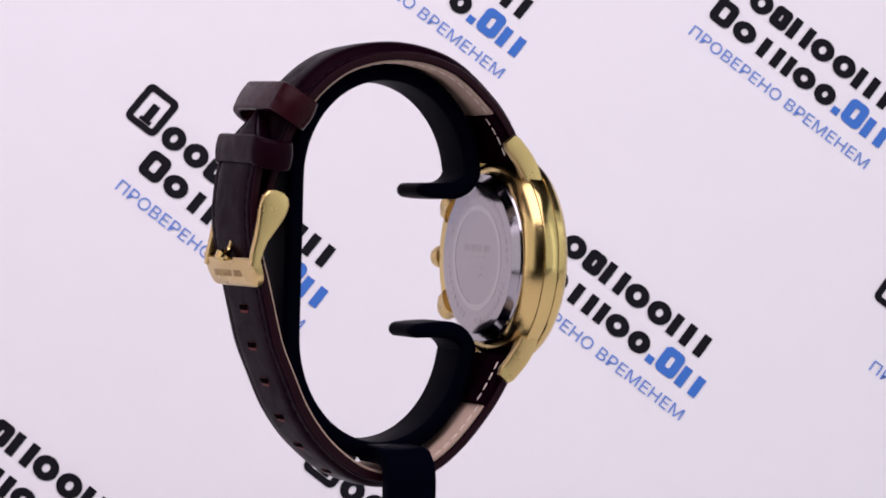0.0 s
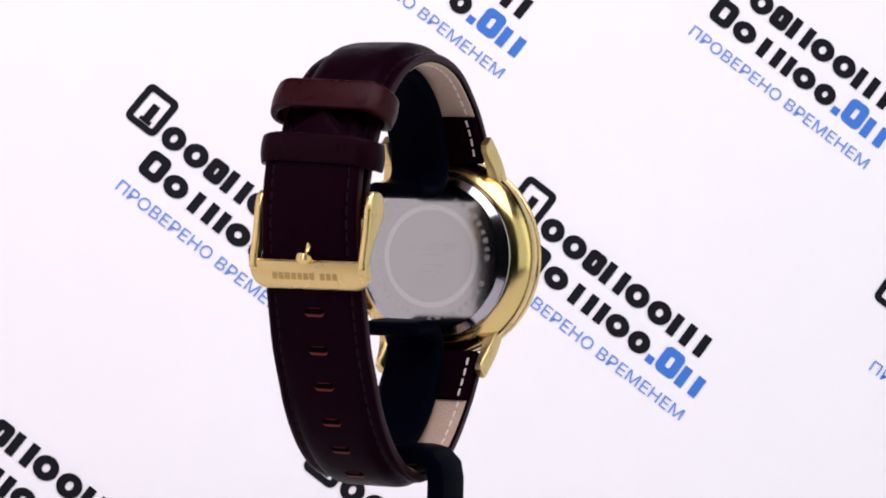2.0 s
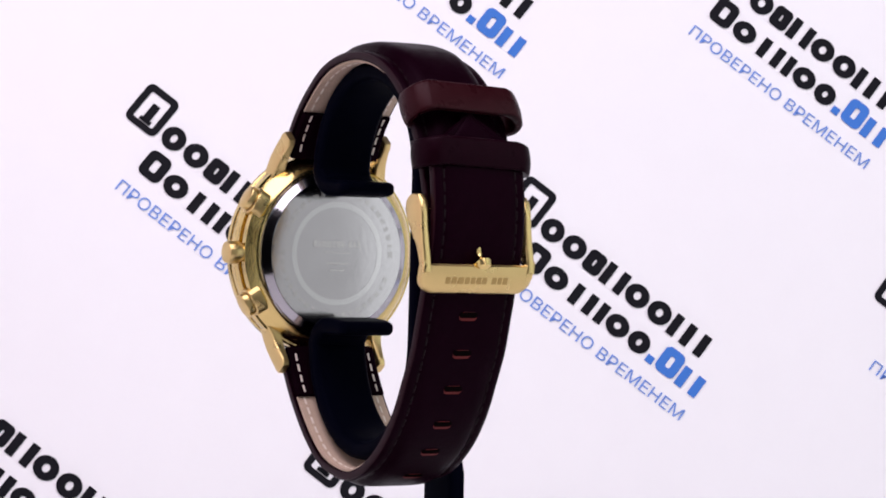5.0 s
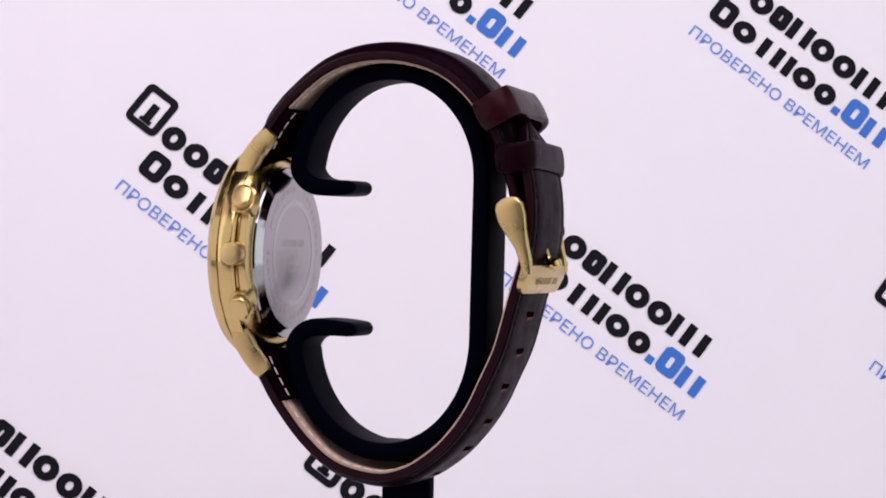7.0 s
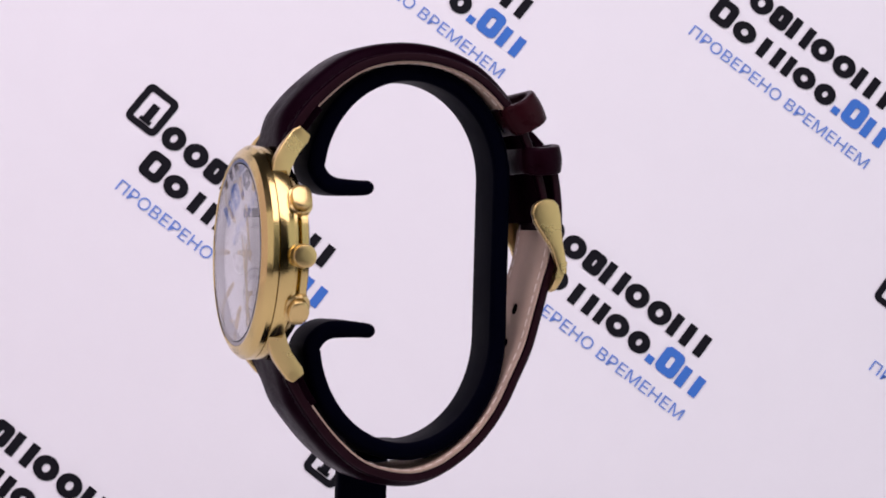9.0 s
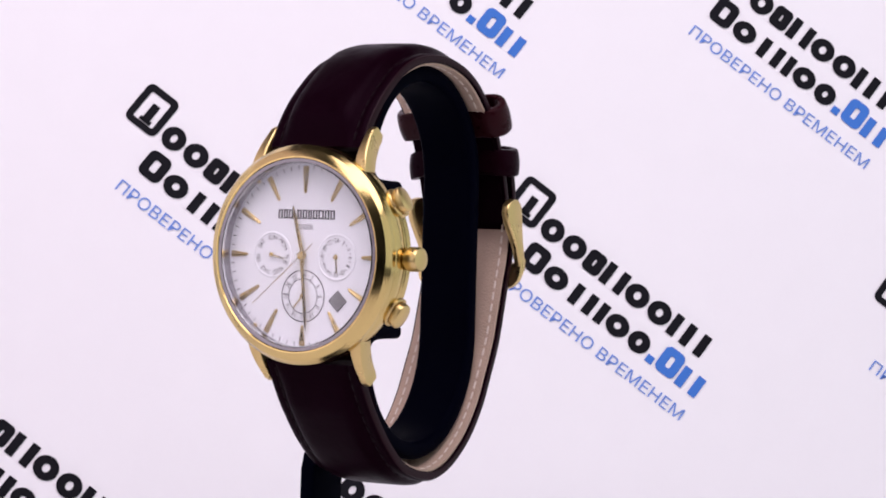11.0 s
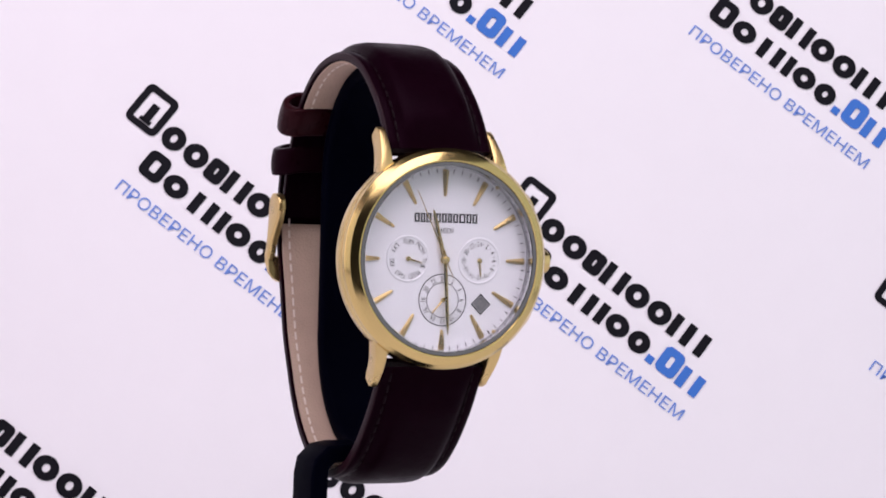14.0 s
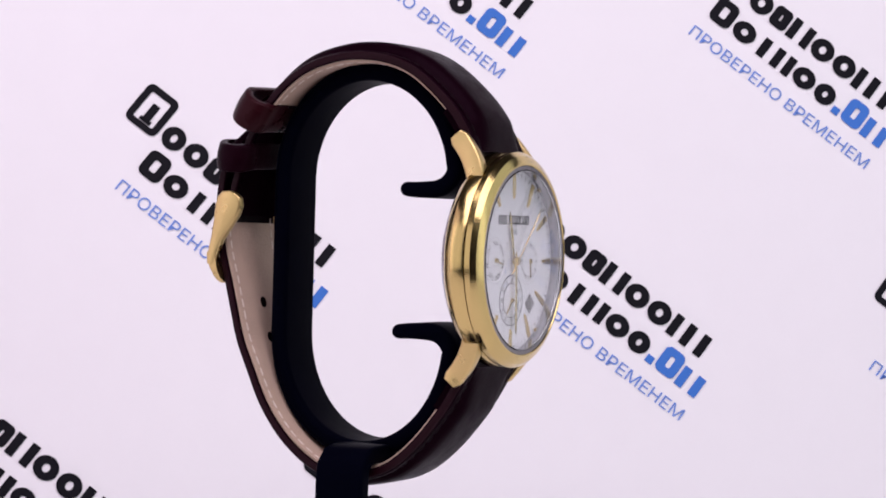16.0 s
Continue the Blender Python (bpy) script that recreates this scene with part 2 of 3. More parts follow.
def build_backdrop():
    """A leaning white banner with a slanted, repeated print."""
    yw, tl = radians(BACK_YAW), radians(BACK_TILT)
    e1 = Vector((math.cos(yw), math.sin(yw), 0))
    nr = Vector((math.sin(yw), -math.cos(yw), 0))
    e2 = math.cos(tl) * Vector((0, 0, 1)) - math.sin(tl) * nr
    out = e1.cross(e2)
    m = Matrix((e1, e2, out)).transposed().to_4x4()
    m.translation = Vector((0, BACK_DIST, HUB))
    sheet = box(0.86, 0.36, 0.004, pose(0.02, 0.047, -0.002), 0.0005, 1)
    back = part("backdrop", sheet, PAPER)
    back.matrix_basis = m
    tagged(back, "white printed banner with a slanted repeated black and blue print, leaning behind the stand", "backdrop", kind="structure")

    # one block of the print, in mm along and across its lines
    meshes = []
    frame_bm = bmesh.new()
    o, i = rounded(-10.0, 13.0, -0.4, 24.5, 1.8), rounded(-8.2, 14.7, -2.2, 22.7, 0.5)
    ov, iv = [frame_bm.verts.new((*p, 0)) for p in o], [frame_bm.verts.new((*p, 0)) for p in i]
    for k in range(len(o)):
        j = (k + 1) % len(o)
        frame_bm.faces.new((ov[k], ov[j], iv[j], iv[k]))
    mark = [("logo_frame", frame_bm, INK)]
    bar = bmesh.new()
    for x0, y0, x1, y1 in ((-6.6, 14.9, -3.2, 16.0), (-6.0, 14.9, -3.9, 20.4)):
        bar.faces.new([bar.verts.new(p) for p in ((x0, y0, 0), (x1, y0, 0), (x1, y1, 0), (x0, y1, 0))])
    mark.append(("logo_stem", bar, INK))
    line1 = [("ring", 6.3), ("ring", 6.5), ("frame", 5.2), ("bars", 6.7), ("ring", 6.6), ("ring", 6.5), ("bars", 6.5), ("bar", 5.6)]
    x = 0.5
    for kind, w in line1:
        g = glyph(kind, w, 6.2, 2.3)
        g.transform(pose(x, 13.2, 0))
        mark.append(("logo_shape", g, INK))
        x += w + 0.62
    line2 = [("frame", 6.5, 7.4, INK), ("ring", 6.6, 5.8, INK), ("bar", 5.2, 5.7, INK), ("bars", 6.0, 5.7, INK), ("ring", 6.5, 5.8, INK), ("ring", 6.0, 5.8, INK),
             ("dot", 2.1, 2.1, BLUE), ("frame", 6.0, 7.4, BLUE), ("bars", 6.6, 5.7, BLUE)]
    x = 1.2
    for kind, w, h, mat in line2:
        g = glyph(kind, w, h, 2.3)
        g.transform(pose(x, 3.9, 0))
        mark.append(("logo_shape", g, mat))
        x += w + 0.68
    words, width = lettering("ПРОВЕРЕНО ВРЕМЕНЕМ", 3.27)
    words.transform(Matrix.Diagonal((58.2 / width, 1, 1, 1)))
    words.transform(pose(0.1, -3.27, 0))
    mark.append(("slogan", words, PALE_BLUE))
    for name, bm, mat in mark:
        meshes.append((name, flat_mesh(bm, name, mat)))

    a, b, first = Vector((96.855, -21.567)), Vector((51.903, 67.033)), Vector((-66.26, 16.73))
    for ka in range(-4, 6):
        for kb in range(-2, 3):
            at = first + ka * a + kb * b
            if not (-330 < at.x < 345 and -115 < at.y < 190):
                continue
            for name, me in meshes:
                ob = new(name, me)
                ob.parent = back
                ob.matrix_basis = pose(at.x * MM, at.y * MM, 0.00025, 0, 0, TEXT_TURN)


# ---------------------------------------------------------------- the turning stand
def build_stand():
    st = thing("watch_stand", pose(0, 0, HUB), "black plastic C-shaped watch stand on a bent flat stem", "watch stand")
    cy, hw, up, lo = 2.5, 19.0, 15.0, -15.5
    pts = [(-6.2, 13.1), (-8.0, 13.0), (-11.6, 13.1)]
    for k in range(1, 6):
        a = radians(270 - 15 * k)
        pts.append((-11.6 + 5.0 * math.cos(a), 18.1 + 5.0 * math.sin(a)))
    for k in range(1, 24):
        a = radians(180 - 7.5 * k)
        pts.append((cy + hw * math.cos(a), up + 20.8 * math.sin(a)))
    for k in range(0, 9):
        pts.append((cy + hw, up - (up - lo) * k / 8))
    for k in range(1, 24):
        a = radians(-7.5 * k)
        pts.append((cy + hw * math.cos(a), lo + 22.4 * math.sin(a)))
    for k in range(1, 6):
        a = radians(180 - 15 * k)
        pts.append((-11.6 + 5.0 * math.cos(a), -19.3 + 5.0 * math.sin(a)))
    pts += [(-11.6, -14.3), (-8.0, -14.3), (-5.2, -14.5)]
    path, _ = smooth_path(pts, 220)
    fr = frames_of(path, 1)
    loop = rounded(-6.1, -1.75, 6.1, 1.75, 1.3, 5)

    def cap(p, way, n):
        """Rings that round off an end at p, along way."""
        out = []
        for k in range(1, 7):
            a = radians(15 * k)
            d, q = 1.75 * math.sin(a), max(0.06, math.cos(a))
            out.append((p + way * d, n, q))
        return out
    first, last = fr[0], fr[-1]
    steps = cap(first[0], -first[1], first[2])[::-1] + [(p, n, 1.0) for p, t, n in fr] + cap(last[0], last[1], last[2])
    rings = []
    for k, (p, n, q) in enumerate(steps):
        thin = 0.70 + 0.30 * min(1.0, min(k, len(steps) - 1 - k) / 15)
        rings.append([Vector((x * (0.62 + 0.38 * q), p.x + n.x * o * q * thin, p.y + n.y * o * q * thin)) * MM for x, o in loop])
    cradle = skin(rings)
    cradle.transform(pose(1.1 * MM, -0.1 * MM, 0))
    part("cradle", cradle, PLASTIC, st)

    # flat stem: sideways out of the ring's foot, then down
    side = [(-2.0, -38.2), (-6.0, -38.2), (-10.0, -38.2)]
    for k in range(1, 6):
        a = radians(90 + 15 * k)
        side.append((-10.5 + 4.0 * math.cos(a), -42.2 + 4.0 * math.sin(a)))
    side += [(-14.5, -44), (-14.5, -55), (-14.5, -75), (-14.5, -100), (-14.5, -127.5)]
    path, _ = smooth_path(side, 40)
    rings = []
    outline = rounded(-5.1, -1.75, 5.1, 1.75, 0.7, 4)
    for p, t, n in frames_of(path, 1):
        rings.append([Vector((p.x + n.x * o, 0.6 + y, p.y + n.y * o)) * MM for y, o in outline])
    part("stem", skin(rings), PLASTIC, st)
    foot = lathe([(1.0, 0), (33.0, 0), (34.0, 0.6), (34.0, 2.4), (33.2, 3.2), (1.0, 3.4)], 64, True, True)
    foot.transform(Matrix.Diagonal((MM, MM, MM, 1)))
    foot.transform(pose(0, 0, -HUB, 90))
    part("foot", foot, PLASTIC, st)
    return st


# ---------------------------------------------------------------- the wristwatch
BACKSET = 0.45   # the head of the watch, in mm towards the stand
CX = -0.30       # the watch sits a little off the turning axis, in mm


def mm(bm, m=None):
    """From mm to metres, and to the watch's middle."""
    if m is not None:
        bm.transform(m)
    bm.transform(Matrix.Diagonal((MM, MM, MM, 1)))
    bm.transform(Matrix.Translation((CX * MM, 0, 0)))
    return bm


UPPER = [(-23.0, 19.5), (-20.3, 24.8), (-16.6, 29.4), (-10.4, 34.6), (-4.6, 37.0), (2.2, 37.75), (8.6, 36.9), (14.2, 34.7), (19.2, 30.7), (23.2, 25.4), (26.2, 19.0), (28.1, 13.0), (28.9, 9.2), (29.2, 7.2)]
LOWER = [(-22.7, -19.5), (-20.0, -24.6), (-16.9, -29.4), (-11.5, -35.7), (-5.5, -40.1), (2.4, -41.8), (8.1, -40.6), (12.7, -37.8), (16.7, -34.1), (20.5, -28.8), (23.5, -22.5), (25.9, -17.0), (27.5, -11.2), (29.0, -5.4),
         (30.5, 0.0), (31.3, 5.0), (31.4, 10.0), (30.6, 16.0), (28.9, 21.4), (26.5, 26.6)]
LOWER_PAD = lambda s: (3.6 - 1.8 * s if s < 0.33 else max(2.0, 3.0 - 3.2 * (s - 0.33))) * min(1, 0.55 + s * 6)


def strap_section(w, edge, pad):
    """Outline of a padded strap: half-width w, thin stitched rims, a raised middle."""
    half = [(w, 0.0), (w + 0.05, edge * 0.5), (w - 0.15, edge * 0.85), (w - 0.5, edge), (w - 1.6, edge + 0.02), (w - 2.1, edge - 0.12), (w - 2.5, edge + 0.10),
            (w - 3.1, edge + (pad - edge) * 0.50), (w - 4.0, edge + (pad - edge) * 0.84), (w - 5.4, edge + (pad - edge) * 0.97), (w * 0.2, pad)]
    return half + [(-x, o) for x, o in reversed(half)]


def build_strap(name, points, side, n, width, edge, pad, watch, label, line_from):
    """A leather strap with lining and seams. width, edge, pad: functions of 0..1 along it."""
    path, run = smooth_path(points, n)
    fr = frames_of(path, side)

    def sec(i):
        s = i / (n - 1)
        w = width(s)
        return [(CX + x * min(1.0, w / max(w, 5.6)) if w > 5.6 else CX + x * w / 5.6, o) for x, o in strap_section(max(w, 5.6), edge(s), max(pad(s), edge(s) + 0.15))]
    strap = part(name, sweep(fr, sec), LEATHER, watch, label)
    i0, i1 = int(n * line_from[0]), int(n * line_from[1])
    flat = fr[i0:i1]

    def lin(i):
        w = width((i + i0) / (n - 1)) - 0.55
        return [(CX + x, o) for x, o in ((-w, -0.42), (w, -0.42), (w, 0.12), (-w, 0.12))]
    part("lining", sweep(flat, lin), LINING, strap, "beige suede strap lining")
    def fold(i):
        w = width(i / (n - 1)) - 0.5
        return [(CX + x, o) for x, o in rounded(-w, -1.35, w, 0.3, 0.35, 2)]
    part("folded_end", sweep(fr[:i0 + 2], fold), FOLD, strap)

    def inner(i):
        w = width(min(1.0, (i + i1) / (n - 1))) - 0.7
        return [(CX + x, o) for x, o in ((-w, -0.38), (w, -0.38), (w, 0.12), (-w, 0.12))]
    # added matte sheet, hides the leather's sheen in the shade behind the cradle
    if name == "upper_strap":
        part("unlined_end_sheet", sweep(fr[i1:], inner), FOLD, strap)
    # painted rims along both sides
    last = max(i for i in range(n) if width(i / (n - 1)) > 9.0)
    for sx in (-1, 1):
        def rim(i):
            w, e = width(i / (n - 1)), edge(i / (n - 1))
            return [(CX + sx * x, o) for x, o in ((w - 0.2, 0.12), (w + 0.08, 0.2), (w + 0.16, e * 0.5), (w + 0.0, e * 0.82), (w - 0.3, e * 0.9))]
        part("painted_edge", sweep(fr[:last], rim), PAINTED_EDGE, strap, "burgundy painted edge")
    # seams: dark thread outside, pale thread on the lining
    top, under = bmesh.new(), bmesh.new()
    step = 2.35
    count = int(run / step)
    for k in range(1, count):
        s = k / count
        j = min(n - 2, int(s * (n - 1)))
        p, t, nn = fr[j]
        nxt = fr[j + 1][0]
        u = s * (n - 1) - j
        p = p.lerp(nxt, u)
        w = width(s)
        if w < 8.5:
            continue
        turn = Matrix(((1, 0, 0), (0, t.x, nn.x), (0, t.y, nn.y))).to_4x4()
        for sx in (-1, 1):
            x = CX + sx * (w - 2.05)
            for bm, o, th, ln in ((top, edge(s) + 0.0, 0.42, 1.75), (under, -0.44 if s > line_from[0] + 0.012 else -1.36, 0.42, 1.6)):
                if bm is under and not (line_from[0] - 0.10 < s < line_from[1]):
                    continue
                m = Matrix.Translation((x, p.x + nn.x * o, p.y + nn.y * o)) @ turn
                join(bm, box(th, ln, 0.18, m, 0.06, 1))
    for bm, mat, lab in ((top, THREAD, "dark seam thread"), (under, PALE_THREAD, "pale seam thread")):
        bm.transform(Matrix.Diagonal((MM, MM, MM, 1)))
        part("stitching", bm, mat, strap, lab)
    return strap, fr, run


def build_case(watch):
    shell = [(19.2, -27.2), (19.6, -27.5), (20.35, -27.52), (20.5, -27.46), (20.55, -27.36), (20.55, -24.8), (20.5, -24.65), (20.1, -24.6), (20.05, -24.5), (19.6, -23.8), (18.9, -22.95), (18.1, -22.25), (17.5, -21.9), (17.2, -21.75), (14.0, -21.7)]
    case = part("case", mm(lathe(shell, 128)), GOLD, watch, "polished gold-plated round case")
    ring = [(17.9, -27.5), (18.0, -29.4), (18.05, -30.45), (18.15, -30.6), (18.4, -30.62), (19.2, -30.22), (19.85, -29.8), (19.95, -29.65), (20.5, -29.0), (20.62, -28.8), (20.65, -27.75), (20.5, -27.62), (20.0, -27.58), (17.9, -27.5)]
    part("bezel", mm(lathe(ring, 128)), GOLD, case, sharp=22)
    part("rehaut", mm(lathe([(17.30, -27.15), (17.22, -28.6), (17.25, -30.0)], 96)), STEEL, case, "mirror-polished inner ring")
    part("gasket_ring", mm(lathe([(17.25, -29.9), (17.28, -30.38), (17.33, -30.42), (17.98, -30.46), (18.05, -30.4), (18.05, -29.9)], 96)), DARK_STEEL, case, "dark polished ring round the crystal", sharp=20)
    # lugs, tapering back and outward
    line, _ = smooth_path([(-26.2, 13.0), (-25.6, 16.0), (-24.5, 18.7), (-23.0, 20.9), (-21.4, 22.8), (-20.9, 23.4)], 22)
    for sx in (-1, 1):
        for sz in (-1, 1):
            rings = []
            for k, (p, t, n) in enumerate(frames_of(line, 1)):
                u = k / 21
                half = (1.6 + 0.3 * min(1, u / 0.4)) * math.sqrt(max(0.5, 1 - max(0, (u - 0.9) / 0.1) ** 2))
                x1 = 13.9 - 1.95 * min(1, u / 0.85) ** 0.8
                rings.append([Vector((sx * x, p.x + n.x * o, sz * (p.y + n.y * o))) for x, o in rounded(10.45, -half, x1, half, 0.34, 3)])
            part("lug", mm(skin(rings)), BRUSHED, case)
    for sz in (-1, 1):
        rod = bmesh.new()
        bmesh.ops.create_cone(rod, cap_ends=True, segments=12, radius1=0.75, radius2=0.75, depth=22.6, matrix=pose(0, -22.3, sz * 22.0, 0, 90))
        part("spring_bar", mm(rod), STEEL, case)
    # raised frame on the flank, between the pushers and round the crown
    for y0, y1, r in ((-24.75, -24.05, 20.62), (-23.3, -21.85, 20.2)):
        rings = []
        for k in range(25):
            a = radians(-23 + 46 * k / 24)
            rings.append([Vector((q * math.cos(a), y, q * math.sin(a))) for y, q in ((y0, 17.6), (y0, r - 0.1), (y0 + 0.1, r), (y1 - 0.1, r), (y1, r - 0.1), (y1, 17.6))])
        part("flank_rail", mm(skin(rings)), GOLD, case)
    # crown with flutes
    rings = []
    for x, r, fl in ((19.6, 1.6, 0), (20.75, 1.6, 0), (20.8, 2.05, 0.0), (21.1, 2.3, 0.07), (23.1, 2.3, 0.07), (23.5, 2.1, 0.02), (23.62, 1.75, 0), (23.7, 1.0, 0), (23.72, 0.3, 0)):
        rings.append([Vector((x, -23.5 + (r - fl * (k % 2)) * math.cos(2 * math.pi * k / 48), -0.2 + (r - fl * (k % 2)) * math.sin(2 * math.pi * k / 48))) for k in range(48)])
    part("crown", mm(skin(rings)), BRUSHED, watch, "fluted gold crown")
    for s in (-1, 1):
        ang = s * 29.5
        rings = []
        for x, ry, rz in ((18.4, 2.35, 2.85), (20.75, 2.35, 2.85), (20.95, 2.2, 2.7), (20.95, 1.7, 2.1), (21.15, 1.7, 2.1), (21.2, 1.95, 2.45), (22.2, 1.95, 2.45), (22.38, 1.85, 2.32), (22.52, 1.5, 1.9), (22.62, 0.8, 1.0), (22.64, 0.2, 0.25)):
            rings.append([Vector((x, -23.3 + ry * math.copysign(abs(math.cos(2 * math.pi * k / 40)) ** (0.85 if x > 20.9 else 0.7), math.cos(2 * math.pi * k / 40)),
                                  rz * math.copysign(abs(math.sin(2 * math.pi * k / 40)) ** (0.85 if x > 20.9 else 0.7), math.sin(2 * math.pi * k / 40)))) for k in range(40)])
        part("pusher", mm(skin(rings), pose(0, 0, 0, 0, -ang, 0)), BRUSHED, watch, "gold chronograph pusher")
    # back: polished bevel, flat engraved plate with a bright ring
    back = part("case_back", mm(lathe([(17.0, -21.9), (16.95, -21.75), (16.8, -21.36), (16.6, -21.3), (15.15, -20.3), (15.0, -20.26)], 96)), STEEL, watch, "polished steel case back with fine ring engraving", sharp=14)
    part("back_plate", mm(lathe([(15.02, -20.26), (10.6, -20.2), (0.01, -20.18)], 96)), FILM, back, "satin steel plate")
    part("back_band", mm(lathe([(10.5, -20.172), (9.35, -20.166)], 96)), FILM_RING, back, "bright polished ring")
    widths = (1.1, 0.8, 0.9, 1.2, 0.7)
    for k in range(44):
        if k % 11 not in (9, 10):
            turn = pose(0, 0, 0, 0, 360 / 44 * k, 0)
            part("engraved_mark", mm(box(widths[k % 5], 0.04, 1.0, turn @ pose(0, -20.21, 12.5), 0.015, 1)), ENGRAVED, back)
    x = -5.4
    for w in (0.8, 0.7, 0.8, -0.5, 0.75, 0.8, 0.7, 0.8, 1.0, 0.8, 0.8):
        if w > 0:
            part("engraved_mark", mm(box(w, 0.04, 1.4, pose(x + w / 2, -20.17, 1.9), 0.015, 1)), ENGRAVED, back)
        x += abs(w) + 0.25
    for z, w, h in ((0.2, 6.0, 0.3), (-2.0, 5.0, 0.45), (-3.4, 3.6, 0.45)):
        part("engraved_mark", mm(box(w, 0.04, h, pose(0, -20.17, z), 0.015, 1)), ENGRAVED, back)


def on_dial(bm, x, z, y=-27.24, turn=0):
    """Flat x-y lettering stood up on the dial, facing out, at x, z (mm), turned clockwise by turn."""
    bm.transform(pose(0, 0, 0, 0, 0, -turn))
    bm.transform(pose(0, 0, 0, 90))
    return mm(bm, pose(x, y, z))


def centred(text, size, squeeze=1.0):
    bm, w = lettering(text, size)
    bm.transform(pose(-w / 2, -size / 2, 0))
    bm.transform(Matrix.Diagonal((squeeze, 1, 1, 1)))
    return bm


def ring_flat(r0, r1, y0, y1, seg=64):
    return lathe([(r0, y0), (r0, y1), (r1, y1), (r1, y0)], seg)


def build_dial(watch):
    dial = part("dial", mm(lathe([(0.01, -27.2), (5.0, -27.2), (17.9, -27.2), (17.9, -26.8)], 128)), DIAL, watch, "silver-white dial with gold markers")
    for k in range(12):
        inner = 13.0 if k in (3, 6, 9) else 11.8
        rings = []
        for r, w, h in ((inner, 0.22, 0.25), (inner + 0.4, 0.30, 0.45), (16.4, 0.60, 0.5), (16.8, 0.55, 0.3)):
            rings.append([Vector((-w, -27.18, r)), Vector((-w, -27.2 - h * 0.45, r)), Vector((0, -27.2 - h, r)), Vector((w, -27.2 - h * 0.45, r)), Vector((w, -27.18, r))])
        part("hour_marker", mm(skin(rings), pose(0, 0, 0, 0, 30 * k, 0)), BRUSHED, dial, smooth=False)
    ticks = bmesh.new()
    for k in range(60):
        join(ticks, box(0.17, 0.03, 0.75, pose(0, 0, 0, 0, 6 * k, 0) @ pose(0, -27.22, 16.55)))
    part("minute_track", mm(ticks), GREY_INK, dial, smooth=False)
    # print on the dial
    x = -6.1
    for w in (1.0, 0.9, 1.0, -0.5, 0.95, 1.0, 0.85, 1.0, 1.25, 1.0, 1.0):
        if w > 0:
            bar = box(0.36, 0.03, 1.75, pose(x + 0.16, -27.22, 7.75))
            join(bar, box(0.36, 0.03, 1.75, pose(x + w - 0.16, -27.22, 7.75)))
            for z in (7.03, 8.47):
                join(bar, box(w - 0.62, 0.03, 0.31, pose(x + w / 2, -27.22, z)))
            part("print_mark", mm(bar), GREY_INK, dial, smooth=False)
        x += abs(w) + 0.24
    part("town_name", on_dial(centred("LONDON", 1.0, 0.60), 0, 5.4), GREY_INK, dial, smooth=False, recalc=False)
    # three small dials
    for cx, cz, words, r in ((-7.25, 0.05, ("SUN", "MON", "TUE", "WED", "THU", "FRI", "SAT"), 3.25),
                             (7.35, -0.1, ("24", "2", "4", "6", "8", "10", "12", "14", "16", "18", "20", "22"), 3.15),
                             (0.0, -7.5, ("24", "2", "4", "6", "8", "10", "12", "14", "16", "18", "20", "22"), 3.95)):
        if cz > -5:
            sub = lathe([(4.45, -27.18), (4.3, -27.34), (4.05, -27.36), (3.9, -27.24), (0.01, -27.24)], 64)
            sub = part("subdial", mm(sub, pose(cx, 0, cz)), DIAL_RING, dial)
        else:
            sub = part("subdial", mm(lathe([(4.75, -27.19), (4.7, -27.215), (0.01, -27.215)], 64), pose(cx, 0, cz)), DIAL, dial)
            for r0, r1 in ((4.72, 4.90), (3.18, 3.32)):
                part("printed_ring", mm(ring_flat(r0, r1, -27.2, -27.25), pose(cx, 0, cz)), GREY_INK, dial)
        y = -27.262
        for k, word in enumerate(words):
            a = 360 * k / len(words)
            t = radians(a)
            part("numeral", on_dial(centred(word, 0.92 if len(word) < 3 else 0.95, 0.82), cx + r * math.sin(t), cz + r * math.cos(t), y, a), INK, dial, smooth=False, recalc=False)
        if cz > -5 and len(words) == 12:
            dots = bmesh.new()
            for k in range(12):
                t = radians(30 * k + 15)
                join(dots, box(0.2, 0.03, 0.2, pose(cx + 3.2 * math.sin(t), -27.26, cz + 3.2 * math.cos(t))))
            part("dots", mm(dots), GREY_INK, dial, smooth=False)
    # date window, a square standing on its corner
    fr = bmesh.new()
    o, i = 2.05, 1.75
    a = [fr.verts.new((o * sx, 0, o * sz)) for sx, sz in ((1, 0), (0, 1), (-1, 0), (0, -1))]
    b = [fr.verts.new((i * sx, 0, i * sz)) for sx, sz in ((1, 0), (0, 1), (-1, 0), (0, -1))]
    for k in range(4):
        j = (k + 1) % 4
        fr.faces.new((a[k], a[j], b[j], b[k]))
    bmesh.ops.solidify(fr, geom=fr.faces[:], thickness=0.12)
    part("date_window", mm(fr, pose(7.9, -27.30, -8.2)), GREY_INK, dial, smooth=False)
    plate = prism([(1.8, 0), (0, 1.8), (-1.8, 0), (0, -1.8)], 0.04, pose(7.9, -27.23, -8.2))
    part("date_disc", mm(plate), DATE_FACE, dial, smooth=False)
    for q in range(4):
        edge = box(1.62, 0.03, 0.17, pose(7.9, -27.262, -8.2, 0, 45 + 90 * q, 0) @ pose(0, 0, 0.80))
        part("date_frame", mm(edge), INK, dial, smooth=False)
